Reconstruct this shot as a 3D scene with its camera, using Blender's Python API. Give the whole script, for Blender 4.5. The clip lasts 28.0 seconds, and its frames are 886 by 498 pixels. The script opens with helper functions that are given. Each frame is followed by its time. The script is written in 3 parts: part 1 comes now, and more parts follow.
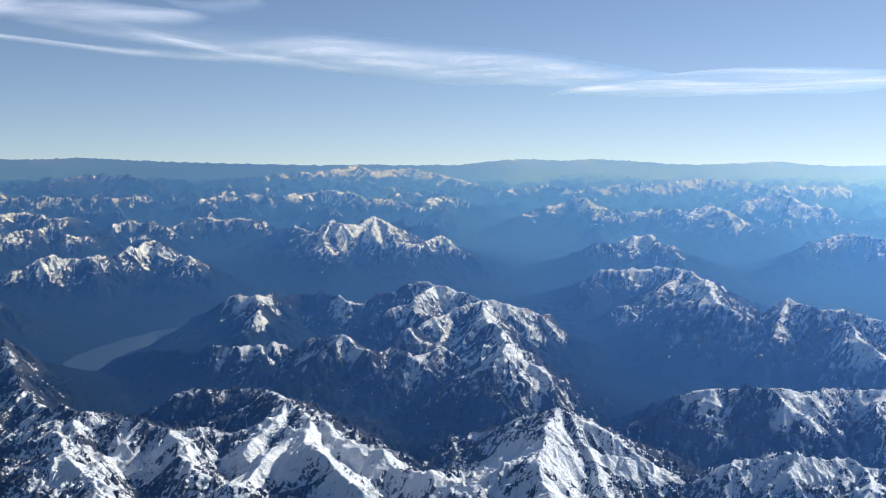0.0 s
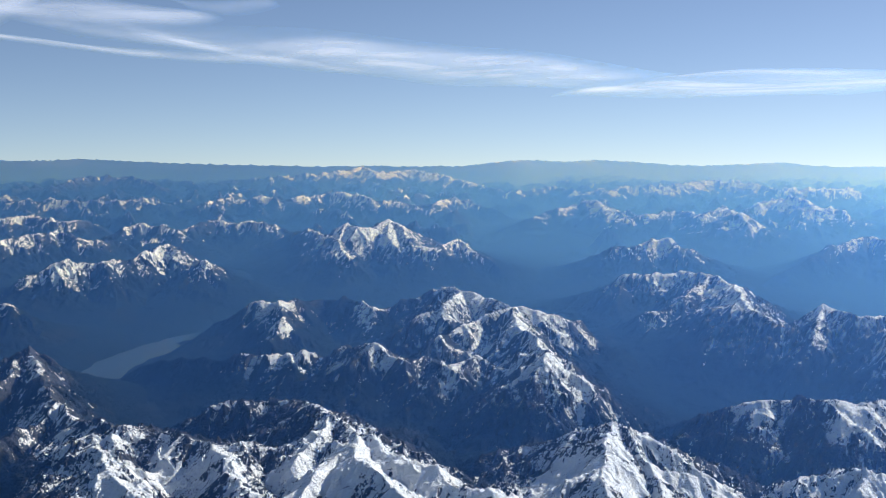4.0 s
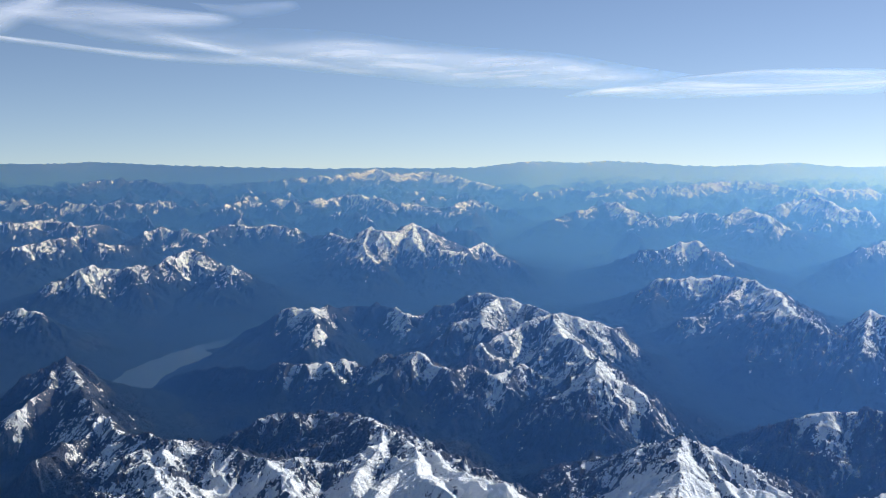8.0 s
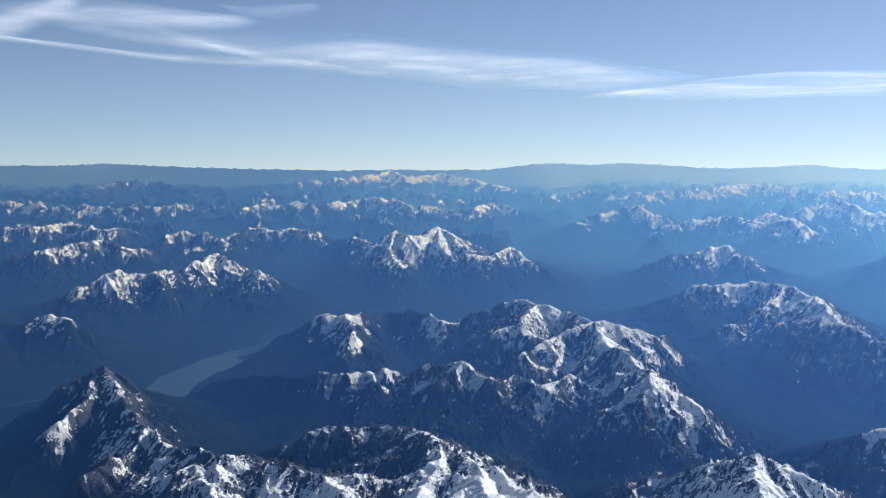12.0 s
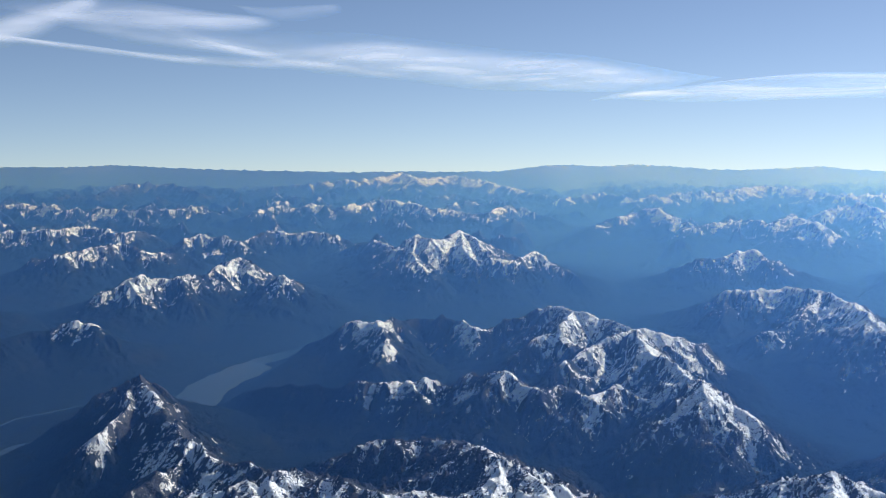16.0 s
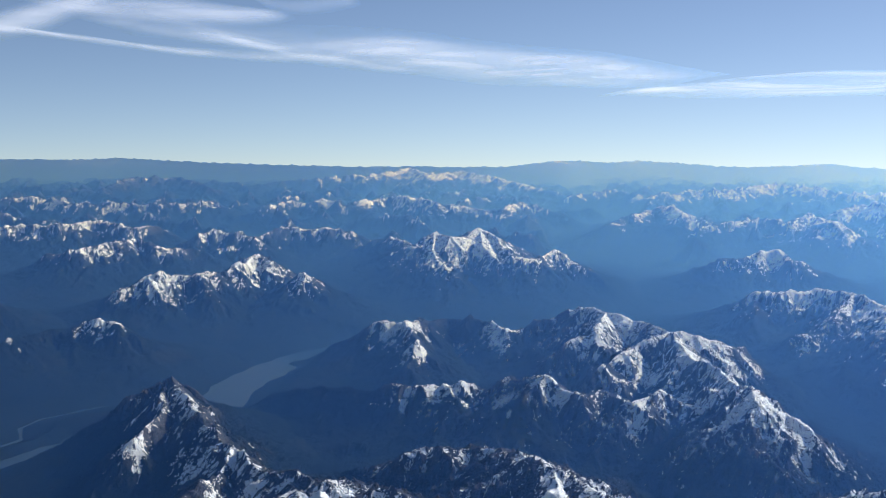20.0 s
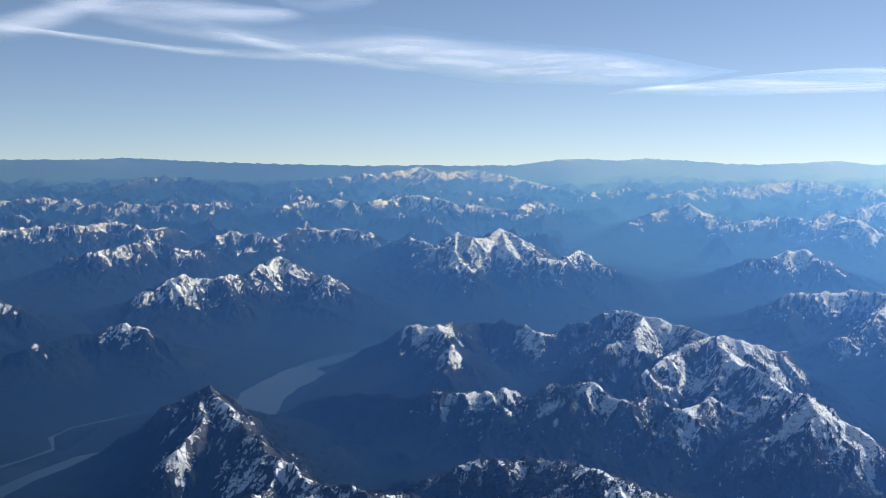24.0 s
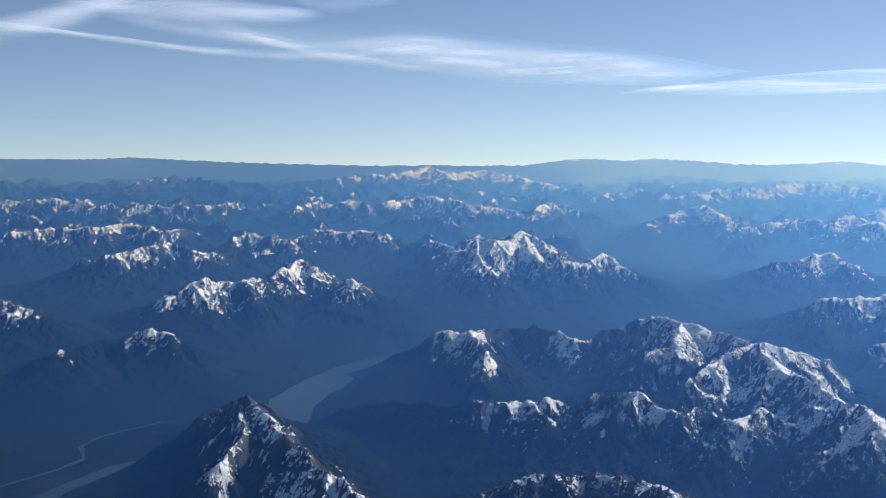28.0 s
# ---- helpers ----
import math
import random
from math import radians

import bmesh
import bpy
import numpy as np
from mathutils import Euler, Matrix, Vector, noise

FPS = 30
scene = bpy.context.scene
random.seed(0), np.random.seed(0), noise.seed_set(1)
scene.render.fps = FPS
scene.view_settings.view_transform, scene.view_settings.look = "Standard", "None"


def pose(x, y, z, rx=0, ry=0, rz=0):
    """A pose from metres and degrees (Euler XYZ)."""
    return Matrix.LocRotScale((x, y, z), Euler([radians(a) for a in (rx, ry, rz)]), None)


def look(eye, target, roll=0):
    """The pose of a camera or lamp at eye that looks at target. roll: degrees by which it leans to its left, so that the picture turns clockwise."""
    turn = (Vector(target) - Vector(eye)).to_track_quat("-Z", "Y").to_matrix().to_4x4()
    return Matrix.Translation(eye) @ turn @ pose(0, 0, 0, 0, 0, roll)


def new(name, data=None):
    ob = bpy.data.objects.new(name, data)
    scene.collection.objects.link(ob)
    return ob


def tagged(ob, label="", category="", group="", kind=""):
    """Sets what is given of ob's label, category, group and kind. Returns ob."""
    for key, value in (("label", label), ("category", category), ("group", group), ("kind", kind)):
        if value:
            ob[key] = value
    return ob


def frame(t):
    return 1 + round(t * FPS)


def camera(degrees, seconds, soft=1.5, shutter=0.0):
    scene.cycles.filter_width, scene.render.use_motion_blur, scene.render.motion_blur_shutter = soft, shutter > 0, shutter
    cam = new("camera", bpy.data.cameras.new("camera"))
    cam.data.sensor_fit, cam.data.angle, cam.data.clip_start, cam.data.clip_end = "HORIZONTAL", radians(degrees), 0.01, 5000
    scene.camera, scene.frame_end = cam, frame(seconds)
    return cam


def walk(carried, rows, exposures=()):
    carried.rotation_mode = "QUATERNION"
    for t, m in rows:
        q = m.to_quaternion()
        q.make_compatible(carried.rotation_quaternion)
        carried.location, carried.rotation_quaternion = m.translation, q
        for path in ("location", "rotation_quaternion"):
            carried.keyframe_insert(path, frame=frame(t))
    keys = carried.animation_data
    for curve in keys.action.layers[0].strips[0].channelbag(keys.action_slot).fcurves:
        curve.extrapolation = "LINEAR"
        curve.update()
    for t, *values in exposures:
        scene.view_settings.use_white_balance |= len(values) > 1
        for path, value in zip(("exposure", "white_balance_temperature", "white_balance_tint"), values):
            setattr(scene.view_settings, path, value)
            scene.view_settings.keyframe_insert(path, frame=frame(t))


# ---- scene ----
cam = camera(47.54, 28.0, soft=0.9)
PATH = [
    (0.0, pose(-0.00, 0.00, 246.00, 82.301, -0.398, 0.054)),
    (0.5, pose(-3.70, 2.09, 246.29, 82.287, -0.355, 0.060)),
    (1.0, pose(-7.40, 4.18, 246.58, 82.273, -0.366, 0.038)),
    (1.5, pose(-11.10, 6.27, 246.87, 82.260, -0.346, 0.020)),
    (2.0, pose(-14.80, 8.36, 247.16, 82.247, -0.342, -0.023)),
    (2.5, pose(-18.51, 10.44, 247.45, 82.266, -0.361, -0.058)),
    (3.0, pose(-22.21, 12.53, 247.74, 82.300, -0.378, -0.099)),
    (3.5, pose(-25.91, 14.62, 248.02, 82.338, -0.395, -0.152)),
    (5.5, pose(-40.71, 22.98, 249.18, 82.243, -0.337, 0.033)),
    (6.0, pose(-44.41, 25.07, 249.47, 82.278, -0.350, 0.071)),
    (6.5, pose(-48.12, 27.16, 249.76, 82.348, -0.313, 0.090)),
    (7.0, pose(-51.82, 29.25, 250.05, 82.364, -0.235, 0.094)),
    (7.5, pose(-55.52, 31.33, 250.34, 82.363, -0.158, 0.118)),
    (8.0, pose(-59.22, 33.42, 250.63, 82.370, -0.141, 0.149)),
    (8.5, pose(-62.92, 35.51, 250.92, 82.394, -0.110, 0.198)),
    (9.0, pose(-66.62, 37.60, 251.21, 82.433, -0.162, 0.233)),
    (9.5, pose(-70.32, 39.69, 251.49, 82.480, -0.194, 0.312)),
    (10.0, pose(-74.02, 41.78, 251.78, 82.498, -0.190, 0.360)),
    (10.5, pose(-77.72, 43.87, 252.07, 82.508, -0.186, 0.428)),
    (11.0, pose(-81.43, 45.96, 252.36, 82.496, -0.198, 0.471)),
    (11.5, pose(-85.13, 48.05, 252.65, 82.446, -0.183, 0.489)),
    (13.5, pose(-99.93, 56.40, 253.81, 82.428, -0.131, 0.602)),
    (14.0, pose(-103.63, 58.49, 254.10, 82.510, -0.126, 0.629)),
    (14.5, pose(-107.33, 60.58, 254.39, 82.543, -0.153, 0.632)),
    (15.0, pose(-111.04, 62.67, 254.68, 82.561, -0.150, 0.680)),
    (15.5, pose(-114.74, 64.76, 254.96, 82.554, -0.156, 0.693)),
    (16.0, pose(-118.44, 66.85, 255.25, 82.484, -0.156, 0.698)),
    (16.5, pose(-122.14, 68.94, 255.54, 82.388, -0.200, 0.687)),
    (17.0, pose(-125.84, 71.02, 255.83, 82.262, -0.214, 0.702)),
    (17.5, pose(-129.54, 73.11, 256.12, 82.180, -0.260, 0.690)),
    (18.0, pose(-133.24, 75.20, 256.41, 82.107, -0.337, 0.686)),
    (18.5, pose(-136.94, 77.29, 256.70, 82.075, -0.407, 0.700)),
    (19.0, pose(-140.65, 79.38, 256.99, 82.057, -0.488, 0.688)),
    (19.5, pose(-144.35, 81.47, 257.28, 82.082, -0.519, 0.713)),
    (20.0, pose(-148.05, 83.56, 257.57, 82.160, -0.556, 0.695)),
    (20.5, pose(-151.75, 85.65, 257.86, 82.229, -0.581, 0.656)),
    (21.0, pose(-155.45, 87.74, 258.15, 82.222, -0.609, 0.622)),
    (21.5, pose(-159.15, 89.82, 258.43, 82.159, -0.585, 0.636)),
    (23.5, pose(-173.96, 98.18, 259.59, 82.055, -0.415, 0.702)),
    (24.0, pose(-177.66, 100.27, 259.88, 82.040, -0.328, 0.763)),
    (24.5, pose(-181.36, 102.36, 260.17, 82.016, -0.310, 0.811)),
    (25.0, pose(-185.06, 104.45, 260.46, 81.985, -0.249, 0.822)),
    (25.5, pose(-188.76, 106.54, 260.75, 81.956, -0.258, 0.835)),
    (26.0, pose(-192.46, 108.63, 261.04, 81.918, -0.294, 0.868)),
    (26.5, pose(-196.16, 110.71, 261.33, 81.900, -0.348, 0.875)),
    (27.0, pose(-199.86, 112.80, 261.62, 81.916, -0.350, 0.864)),
    (27.5, pose(-203.57, 114.89, 261.90, 81.944, -0.400, 0.816)),
    (28.0, pose(-207.27, 116.98, 262.19, 81.996, -0.388, 0.819)),
]
walk(cam, PATH, [(0, 0.4, 6360, 13), (28, 0.4, 6360, 13)])

# ---- light ----
SUN_AZ, SUN_EL = radians(57), radians(31)          # from +y towards +x, and above the horizon
sun_way = Vector((math.sin(SUN_AZ) * math.cos(SUN_EL), math.cos(SUN_AZ) * math.cos(SUN_EL), math.sin(SUN_EL)))
sun = new("sun", bpy.data.lights.new("sun", "SUN"))
sun.data.energy, sun.data.angle, sun.data.color = 5.0, radians(0.5), (0.88, 0.95, 1.09)
sun.matrix_world = look(sun_way * 1000, (0, 0, 0))

world = bpy.data.worlds.new("sky")
scene.world = world
world.use_nodes = True
wn, wl = world.node_tree.nodes, world.node_tree.links
wn.clear()
w_out, w_bg, w_sky = wn.new("ShaderNodeOutputWorld"), wn.new("ShaderNodeBackground"), wn.new("ShaderNodeTexSky")
w_co, w_add = wn.new("ShaderNodeTexCoord"), wn.new("ShaderNodeVectorMath")
w_sky.sky_type, w_sky.sun_disc = "NISHITA", False
w_sky.sun_elevation, w_sky.sun_rotation = SUN_EL, SUN_AZ
w_sky.altitude, w_sky.air_density, w_sky.dust_density, w_sky.ozone_density = 4000, 1.0, 3.0, 1.0
w_add.operation = "ADD"
w_add.inputs[1].default_value = (0, 0, 0.08)       # the horizon lies below eye level at this height
wl.new(w_co.outputs["Generated"], w_add.inputs[0])
wl.new(w_add.outputs[0], w_sky.inputs["Vector"])
wl.new(w_sky.outputs[0], w_bg.inputs["Color"])
w_bg.inputs["Strength"].default_value = 0.077
wl.new(w_bg.outputs[0], w_out.inputs["Surface"])

EARTH = 254800.0                                    # radius of the globe at this scale of 1 to 25


def haze_air():
    """The blue haze between the mountains: thin air that scatters the sun, denser near the ground, far off and towards
    +x.
    """
    mat = bpy.data.materials.new("haze")
    mat.use_nodes = True
    n, l = mat.node_tree.nodes, mat.node_tree.links
    n.clear()
    out, sc, at, mul = n.new("ShaderNodeOutputMaterial"), n.new("ShaderNodeVolumeScatter"), n.new("ShaderNodeAttribute"), n.new("ShaderNodeMath")
    at.attribute_name = "density"
    mul.operation = "MULTIPLY"
    mul.inputs[1].default_value = HAZE
    # scatter colour shifts with distance so the farthest ranges look paler
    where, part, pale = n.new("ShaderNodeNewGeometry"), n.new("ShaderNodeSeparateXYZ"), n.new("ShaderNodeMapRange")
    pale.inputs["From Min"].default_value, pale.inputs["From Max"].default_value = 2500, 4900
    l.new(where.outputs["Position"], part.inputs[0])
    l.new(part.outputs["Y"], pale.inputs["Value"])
    l.new(mix_col(n, l, pale.outputs[0], HAZE_COLOUR, FAR_HAZE_COLOUR), sc.inputs["Color"])
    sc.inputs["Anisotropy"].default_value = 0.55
    more, thick = n.new("ShaderNodeMapRange"), n.new("ShaderNodeMath")      # density stepped up with distance to pale the far ranges
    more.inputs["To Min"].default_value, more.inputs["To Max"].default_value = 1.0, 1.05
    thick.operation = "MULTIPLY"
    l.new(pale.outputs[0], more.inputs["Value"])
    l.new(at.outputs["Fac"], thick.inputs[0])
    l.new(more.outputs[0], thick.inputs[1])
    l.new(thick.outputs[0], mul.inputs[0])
    l.new(mul.outputs[0], sc.inputs["Density"])
    l.new(sc.outputs[0], out.inputs["Volume"])
    tree = bpy.data.node_groups.new("haze", "GeometryNodeTree")
    tree.interface.new_socket("Geometry", in_out="OUTPUT", socket_type="NodeSocketGeometry")
    n, l = tree.nodes, tree.links
    cube, pos, sep, out = n.new("GeometryNodeVolumeCube"), n.new("GeometryNodeInputPosition"), n.new("ShaderNodeSeparateXYZ"), n.new("NodeGroupOutput")
    fall, ex, setm = n.new("ShaderNodeMath"), n.new("ShaderNodeMath"), n.new("GeometryNodeSetMaterial")
    fall.operation, ex.operation = "DIVIDE", "EXPONENT"
    fall.inputs[1].default_value = -125.0
    l.new(pos.outputs[0], sep.inputs[0])
    l.new(sep.outputs["Z"], fall.inputs[0])
    l.new(fall.outputs[0], ex.inputs[0])
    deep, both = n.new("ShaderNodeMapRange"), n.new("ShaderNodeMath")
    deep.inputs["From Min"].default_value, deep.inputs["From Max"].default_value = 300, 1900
    deep.inputs["To Min"].default_value, deep.inputs["To Max"].default_value = 0.45, 0.78      # thinned close by to keep near valleys dark
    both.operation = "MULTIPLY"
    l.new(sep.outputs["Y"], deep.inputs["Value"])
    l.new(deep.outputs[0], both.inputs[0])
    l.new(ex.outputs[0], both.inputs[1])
    # density raised towards +x, which builds the sun-side glare into the haze
    wide, side = n.new("ShaderNodeMapRange"), n.new("ShaderNodeMath")
    wide.inputs["From Min"].default_value, wide.inputs["From Max"].default_value = -600, 400
    wide.inputs["To Min"].default_value, wide.inputs["To Max"].default_value = 0.7, 1.16
    side.operation = "MULTIPLY"
    l.new(sep.outputs["X"], wide.inputs["Value"])
    l.new(wide.outputs[0], side.inputs[0])
    l.new(both.outputs[0], side.inputs[1])
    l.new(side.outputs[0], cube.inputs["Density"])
    cube.inputs["Min"].default_value, cube.inputs["Max"].default_value = (-3600, -500, -60), (3600, 4980, 1150)
    cube.inputs["Resolution X"].default_value, cube.inputs["Resolution Y"].default_value, cube.inputs["Resolution Z"].default_value = 48, 36, 46
    setm.inputs["Material"].default_value = mat
    l.new(cube.outputs[0], setm.inputs[0])
    l.new(setm.outputs[0], out.inputs[0])
    ob = new("haze", bpy.data.meshes.new("haze"))
    ob.modifiers.new("air", "NODES").node_group = tree
    ob.data.materials.append(mat)
    return tagged(ob, "thin blue haze between the mountains", "haze", kind="structure")



# ---- materials ----


def node_material(name):
    mat = bpy.data.materials.new(name)
    mat.use_nodes = True
    return mat, mat.node_tree.nodes, mat.node_tree.links, mat.node_tree.nodes["Principled BSDF"]


def noise_tex(n, l, co, scale, detail=6.0, rough=0.6):
    tex = n.new("ShaderNodeTexNoise")
    tex.inputs["Scale"].default_value, tex.inputs["Detail"].default_value, tex.inputs["Roughness"].default_value = scale, detail, rough
    l.new(co, tex.inputs["Vector"])
    return tex.outputs["Fac"]


def mix_col(n, l, fac, a, b):
    m = n.new("ShaderNodeMix")
    m.data_type = "RGBA"
    for sock, v in ((m.inputs[0], fac), (m.inputs[6], a), (m.inputs[7], b)):
        if isinstance(v, (tuple, float)):
            sock.default_value = v
        else:
            l.new(v, sock)
    return m.outputs[2]


def ramp(n, l, fac, lo, hi):
    r = n.new("ShaderNodeMapRange")
    r.interpolation_type = "SMOOTHSTEP"
    r.inputs["From Min"].default_value, r.inputs["From Max"].default_value = lo, hi
    l.new(fac, r.inputs["Value"])
    return r.outputs[0]


def maths(n, l, op, a, b):
    m = n.new("ShaderNodeMath")
    m.operation = op
    for sock, v in zip(m.inputs, (a, b)):
        if isinstance(v, (int, float)):
            sock.default_value = v
        else:
            l.new(v, sock)
    return m.outputs[0]


def terrain_material():
    """Forest low down, rock on the crests, snow where it has stayed."""
    mat, n, l, bsdf = node_material("mountain_ground")
    co = n.new("ShaderNodeNewGeometry").outputs["Position"]
    snow, rock = n.new("ShaderNodeAttribute"), n.new("ShaderNodeAttribute")
    snow.attribute_name, rock.attribute_name = "snow", "rock"
    fine, mid, big = noise_tex(n, l, co, 0.9, 4), noise_tex(n, l, co, 0.22, 6), noise_tex(n, l, co, 0.02, 5)
    crumb = noise_tex(n, l, co, 0.1, 6, 0.7)
    # forest greens set darker than foliage: shade among the trees is in them
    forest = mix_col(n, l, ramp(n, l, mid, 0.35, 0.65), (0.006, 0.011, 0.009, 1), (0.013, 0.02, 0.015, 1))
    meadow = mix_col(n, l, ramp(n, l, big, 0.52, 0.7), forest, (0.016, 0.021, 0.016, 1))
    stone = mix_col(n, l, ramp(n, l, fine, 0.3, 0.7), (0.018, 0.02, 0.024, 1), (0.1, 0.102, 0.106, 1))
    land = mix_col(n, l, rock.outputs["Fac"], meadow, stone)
    ragged = maths(n, l, "ADD", maths(n, l, "MULTIPLY", maths(n, l, "SUBTRACT", fine, 0.5), 2.7), maths(n, l, "MULTIPLY", maths(n, l, "SUBTRACT", mid, 0.5), 1.9))
    edge = maths(n, l, "ADD", snow.outputs["Fac"], maths(n, l, "MULTIPLY", maths(n, l, "ADD", ragged, maths(n, l, "MULTIPLY", maths(n, l, "SUBTRACT", crumb, 0.5), 0.8)), ramp(n, l, snow.outputs["Fac"], 0.05, 0.4)))
    cover = ramp(n, l, edge, 0.45, 0.55)
    white = mix_col(n, l, ramp(n, l, mid, 0.3, 0.7), (0.8, 0.82, 0.85, 1), (0.9, 0.91, 0.92, 1))
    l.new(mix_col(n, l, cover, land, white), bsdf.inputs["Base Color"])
    l.new(maths(n, l, "SUBTRACT", 0.95, maths(n, l, "MULTIPLY", cover, 0.4)), bsdf.inputs["Roughness"])
    bsdf.inputs["Specular IOR Level"].default_value = 0.0
    bump = n.new("ShaderNodeBump")
    bump.inputs["Strength"].default_value, bump.inputs["Distance"].default_value = 0.8, 1.5
    l.new(fine, bump.inputs["Height"])
    crags = n.new("ShaderNodeBump")
    crags.inputs["Strength"].default_value, crags.inputs["Distance"].default_value = 0.7, 6.0
    l.new(crumb, crags.inputs["Height"])
    l.new(crags.outputs[0], bump.inputs["Normal"])
    l.new(bump.outputs[0], bsdf.inputs["Normal"])
    return mat


def water_material():
    mat, n, l, bsdf = node_material("lake_water")
    co = n.new("ShaderNodeNewGeometry").outputs["Position"]
    l.new(mix_col(n, l, ramp(n, l, noise_tex(n, l, co, 0.02), 0.35, 0.65), (0.008, 0.02, 0.03, 1), (0.012, 0.025, 0.036, 1)), bsdf.inputs["Base Color"])
    bsdf.inputs["Roughness"].default_value = 0.25
    bsdf.inputs["Specular IOR Level"].default_value = 0.06
    bump = n.new("ShaderNodeBump")
    bump.inputs["Strength"].default_value, bump.inputs["Distance"].default_value = 0.2, 0.2
    l.new(noise_tex(n, l, co, 1.5), bump.inputs["Height"])
    l.new(bump.outputs[0], bsdf.inputs["Normal"])
    return mat



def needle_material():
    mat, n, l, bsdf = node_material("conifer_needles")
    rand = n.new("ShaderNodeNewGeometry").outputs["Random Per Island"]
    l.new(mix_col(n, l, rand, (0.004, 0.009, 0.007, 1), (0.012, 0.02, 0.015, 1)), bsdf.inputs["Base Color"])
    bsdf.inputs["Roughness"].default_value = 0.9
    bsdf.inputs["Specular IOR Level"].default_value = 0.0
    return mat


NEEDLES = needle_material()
HAZE, HAZE_COLOUR, FAR_HAZE_COLOUR = 2.9e-3, (0.11, 0.335, 1.0, 1), (0.21, 0.345, 1.0, 1)
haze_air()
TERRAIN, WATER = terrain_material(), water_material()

# ---- the ranges: crest lines as (x, y, height over the lake) ----
RANGES = []


def mountain(label, slope, *crests):
    RANGES.append((label, slope, crests))


mountain("broad rocky massif with snow-streaked crest above dark forest", 0.72,
         [(-275, 1064, 24), (-240, 1041, 42), (-222, 1045, 55), (-195, 1037, 55), (-171, 1063, 54), (-155, 1081, 54), (-122, 1065, 52), (-97, 1033, 50), (-66, 1045, 58), (-27, 1039, 69), (-17, 1022, 75), (-7, 991, 78), (19, 960, 73), (37, 927, 74), (38, 861, 70), (47, 813, 69), (48, 727, 77), (45, 695, 79), (61, 697, 71), (77, 684, 60), (86, 678, 44)],
         [(37, 927, 74), (63, 920, 70), (94, 928, 60), (124, 927, 40), (152, 916, 20)],
         [(45, 695, 79), (25, 701, 66), (1, 711, 54), (-12, 724, 38)],
         [(-7, 991, 78), (-25, 928, 72), (-45, 923, 64), (-65, 913, 50)],
         [(-195, 1037, 55), (-181, 970, 52), (-185, 931, 40)],
         [(37, 927, 74), (7, 910, 66), (-31, 860, 58), (-46, 846, 52)])
mountain("long low dark forested ridge with scattered snow patches", 0.6,
         [(-350, 921, 8), (-300, 905, 22), (-260, 872, 34), (-213, 842, 43), (-185, 829, 49), (-153, 826, 53), (-122, 819, 52), (-105, 814, 59), (-90, 797, 67), (-75, 795, 65), (-59, 779, 59), (-37, 793, 57), (-23, 763, 61), (-1, 779, 60), (13, 774, 58), (29, 760, 58)],
         [(-153, 826, 53), (-145, 801, 50), (-150, 781, 34), (-159, 783, 18)],
         [(-105, 814, 59), (-109, 786, 50), (-104, 775, 36)],
         [(-23, 763, 61), (-19, 764, 44), (-22, 766, 22)])
mountain("steep pyramid peak with snow-lined rocky ridge", 0.8,
         [(-424, 759, 14), (-412, 772, 26), (-392, 786, 42), (-371, 788, 56), (-359, 792, 61), (-353, 791, 64), (-327, 743, 61), (-303, 699, 60), (-277, 652, 60), (-262, 628, 61), (-243, 599, 62), (-225, 575, 63), (-214, 567, 67)],
         [(-353, 791, 64), (-331, 790, 52), (-318, 794, 38), (-303, 801, 18)],
         [(-354, 777, 60), (-340, 725, 56), (-346, 687, 50), (-363, 683, 40)],
         [(-277, 652, 60), (-278, 621, 58), (-290, 586, 54)])
mountain("jagged ridge with bright glaciers and dark rock", 0.6,
         [(-244, 609, 62), (-219, 580, 66), (-202, 579, 67), (-181, 569, 66), (-155, 554, 69), (-148, 552, 67), (-127, 556, 64), (-109, 549, 64), (-98, 558, 66), (-75, 536, 70)],
         [(-244, 609, 62), (-206, 526, 66), (-182, 486, 68), (-156, 442, 70)],
         [(-155, 554, 69), (-136, 519, 66), (-120, 477, 66)],
         [(-75, 536, 70), (-87, 514, 68), (-99, 469, 66)])
mountain("dark rock horn with snow fields below its crest", 0.65,
         [(-166, 641, 61), (-149, 639, 64), (-131, 636, 66), (-110, 614, 73), (-96, 587, 73), (-76, 562, 73), (-56, 531, 72), (-39, 509, 71), (-23, 487, 70), (1, 469, 69), (13, 460, 68)],
         [(-76, 562, 73), (-71, 505, 74), (-53, 472, 74), (-36, 434, 74)],
         [(-96, 587, 73), (-97, 556, 70), (-105, 528, 66)])
mountain("snow-covered pyramid peak with sharp lit ridge", 0.7,
         [(6, 588, 52), (19, 564, 65), (32, 557, 69), (44, 549, 75), (56, 539, 83), (63, 536, 88), (70, 528, 85), (81, 522, 79), (95, 512, 73), (108, 503, 67), (119, 498, 61)],
         [(63, 536, 88), (55, 506, 84), (47, 479, 81), (46, 449, 79), (48, 417, 77)],
         [(47, 479, 81), (30, 474, 74), (13, 470, 66)],
         [(70, 528, 85), (76, 503, 76), (78, 478, 70), (80, 457, 66)],
         [(78, 500, 74), (101, 497, 66), (117, 489, 60)])
mountain("low snowy ridge with rock ribs", 0.75,
         [(119, 498, 56), (130, 496, 60), (144, 495, 67), (154, 491, 71), (167, 486, 75), (177, 487, 80), (188, 483, 77), (203, 485, 77), (209, 479, 75), (227, 475, 74), (251, 478, 74)],
         [(177, 487, 80), (169, 474, 72), (157, 463, 64)],
         [(209, 479, 75), (201, 452, 72), (188, 433, 66)],
         [(144, 495, 67), (148, 488, 58)])
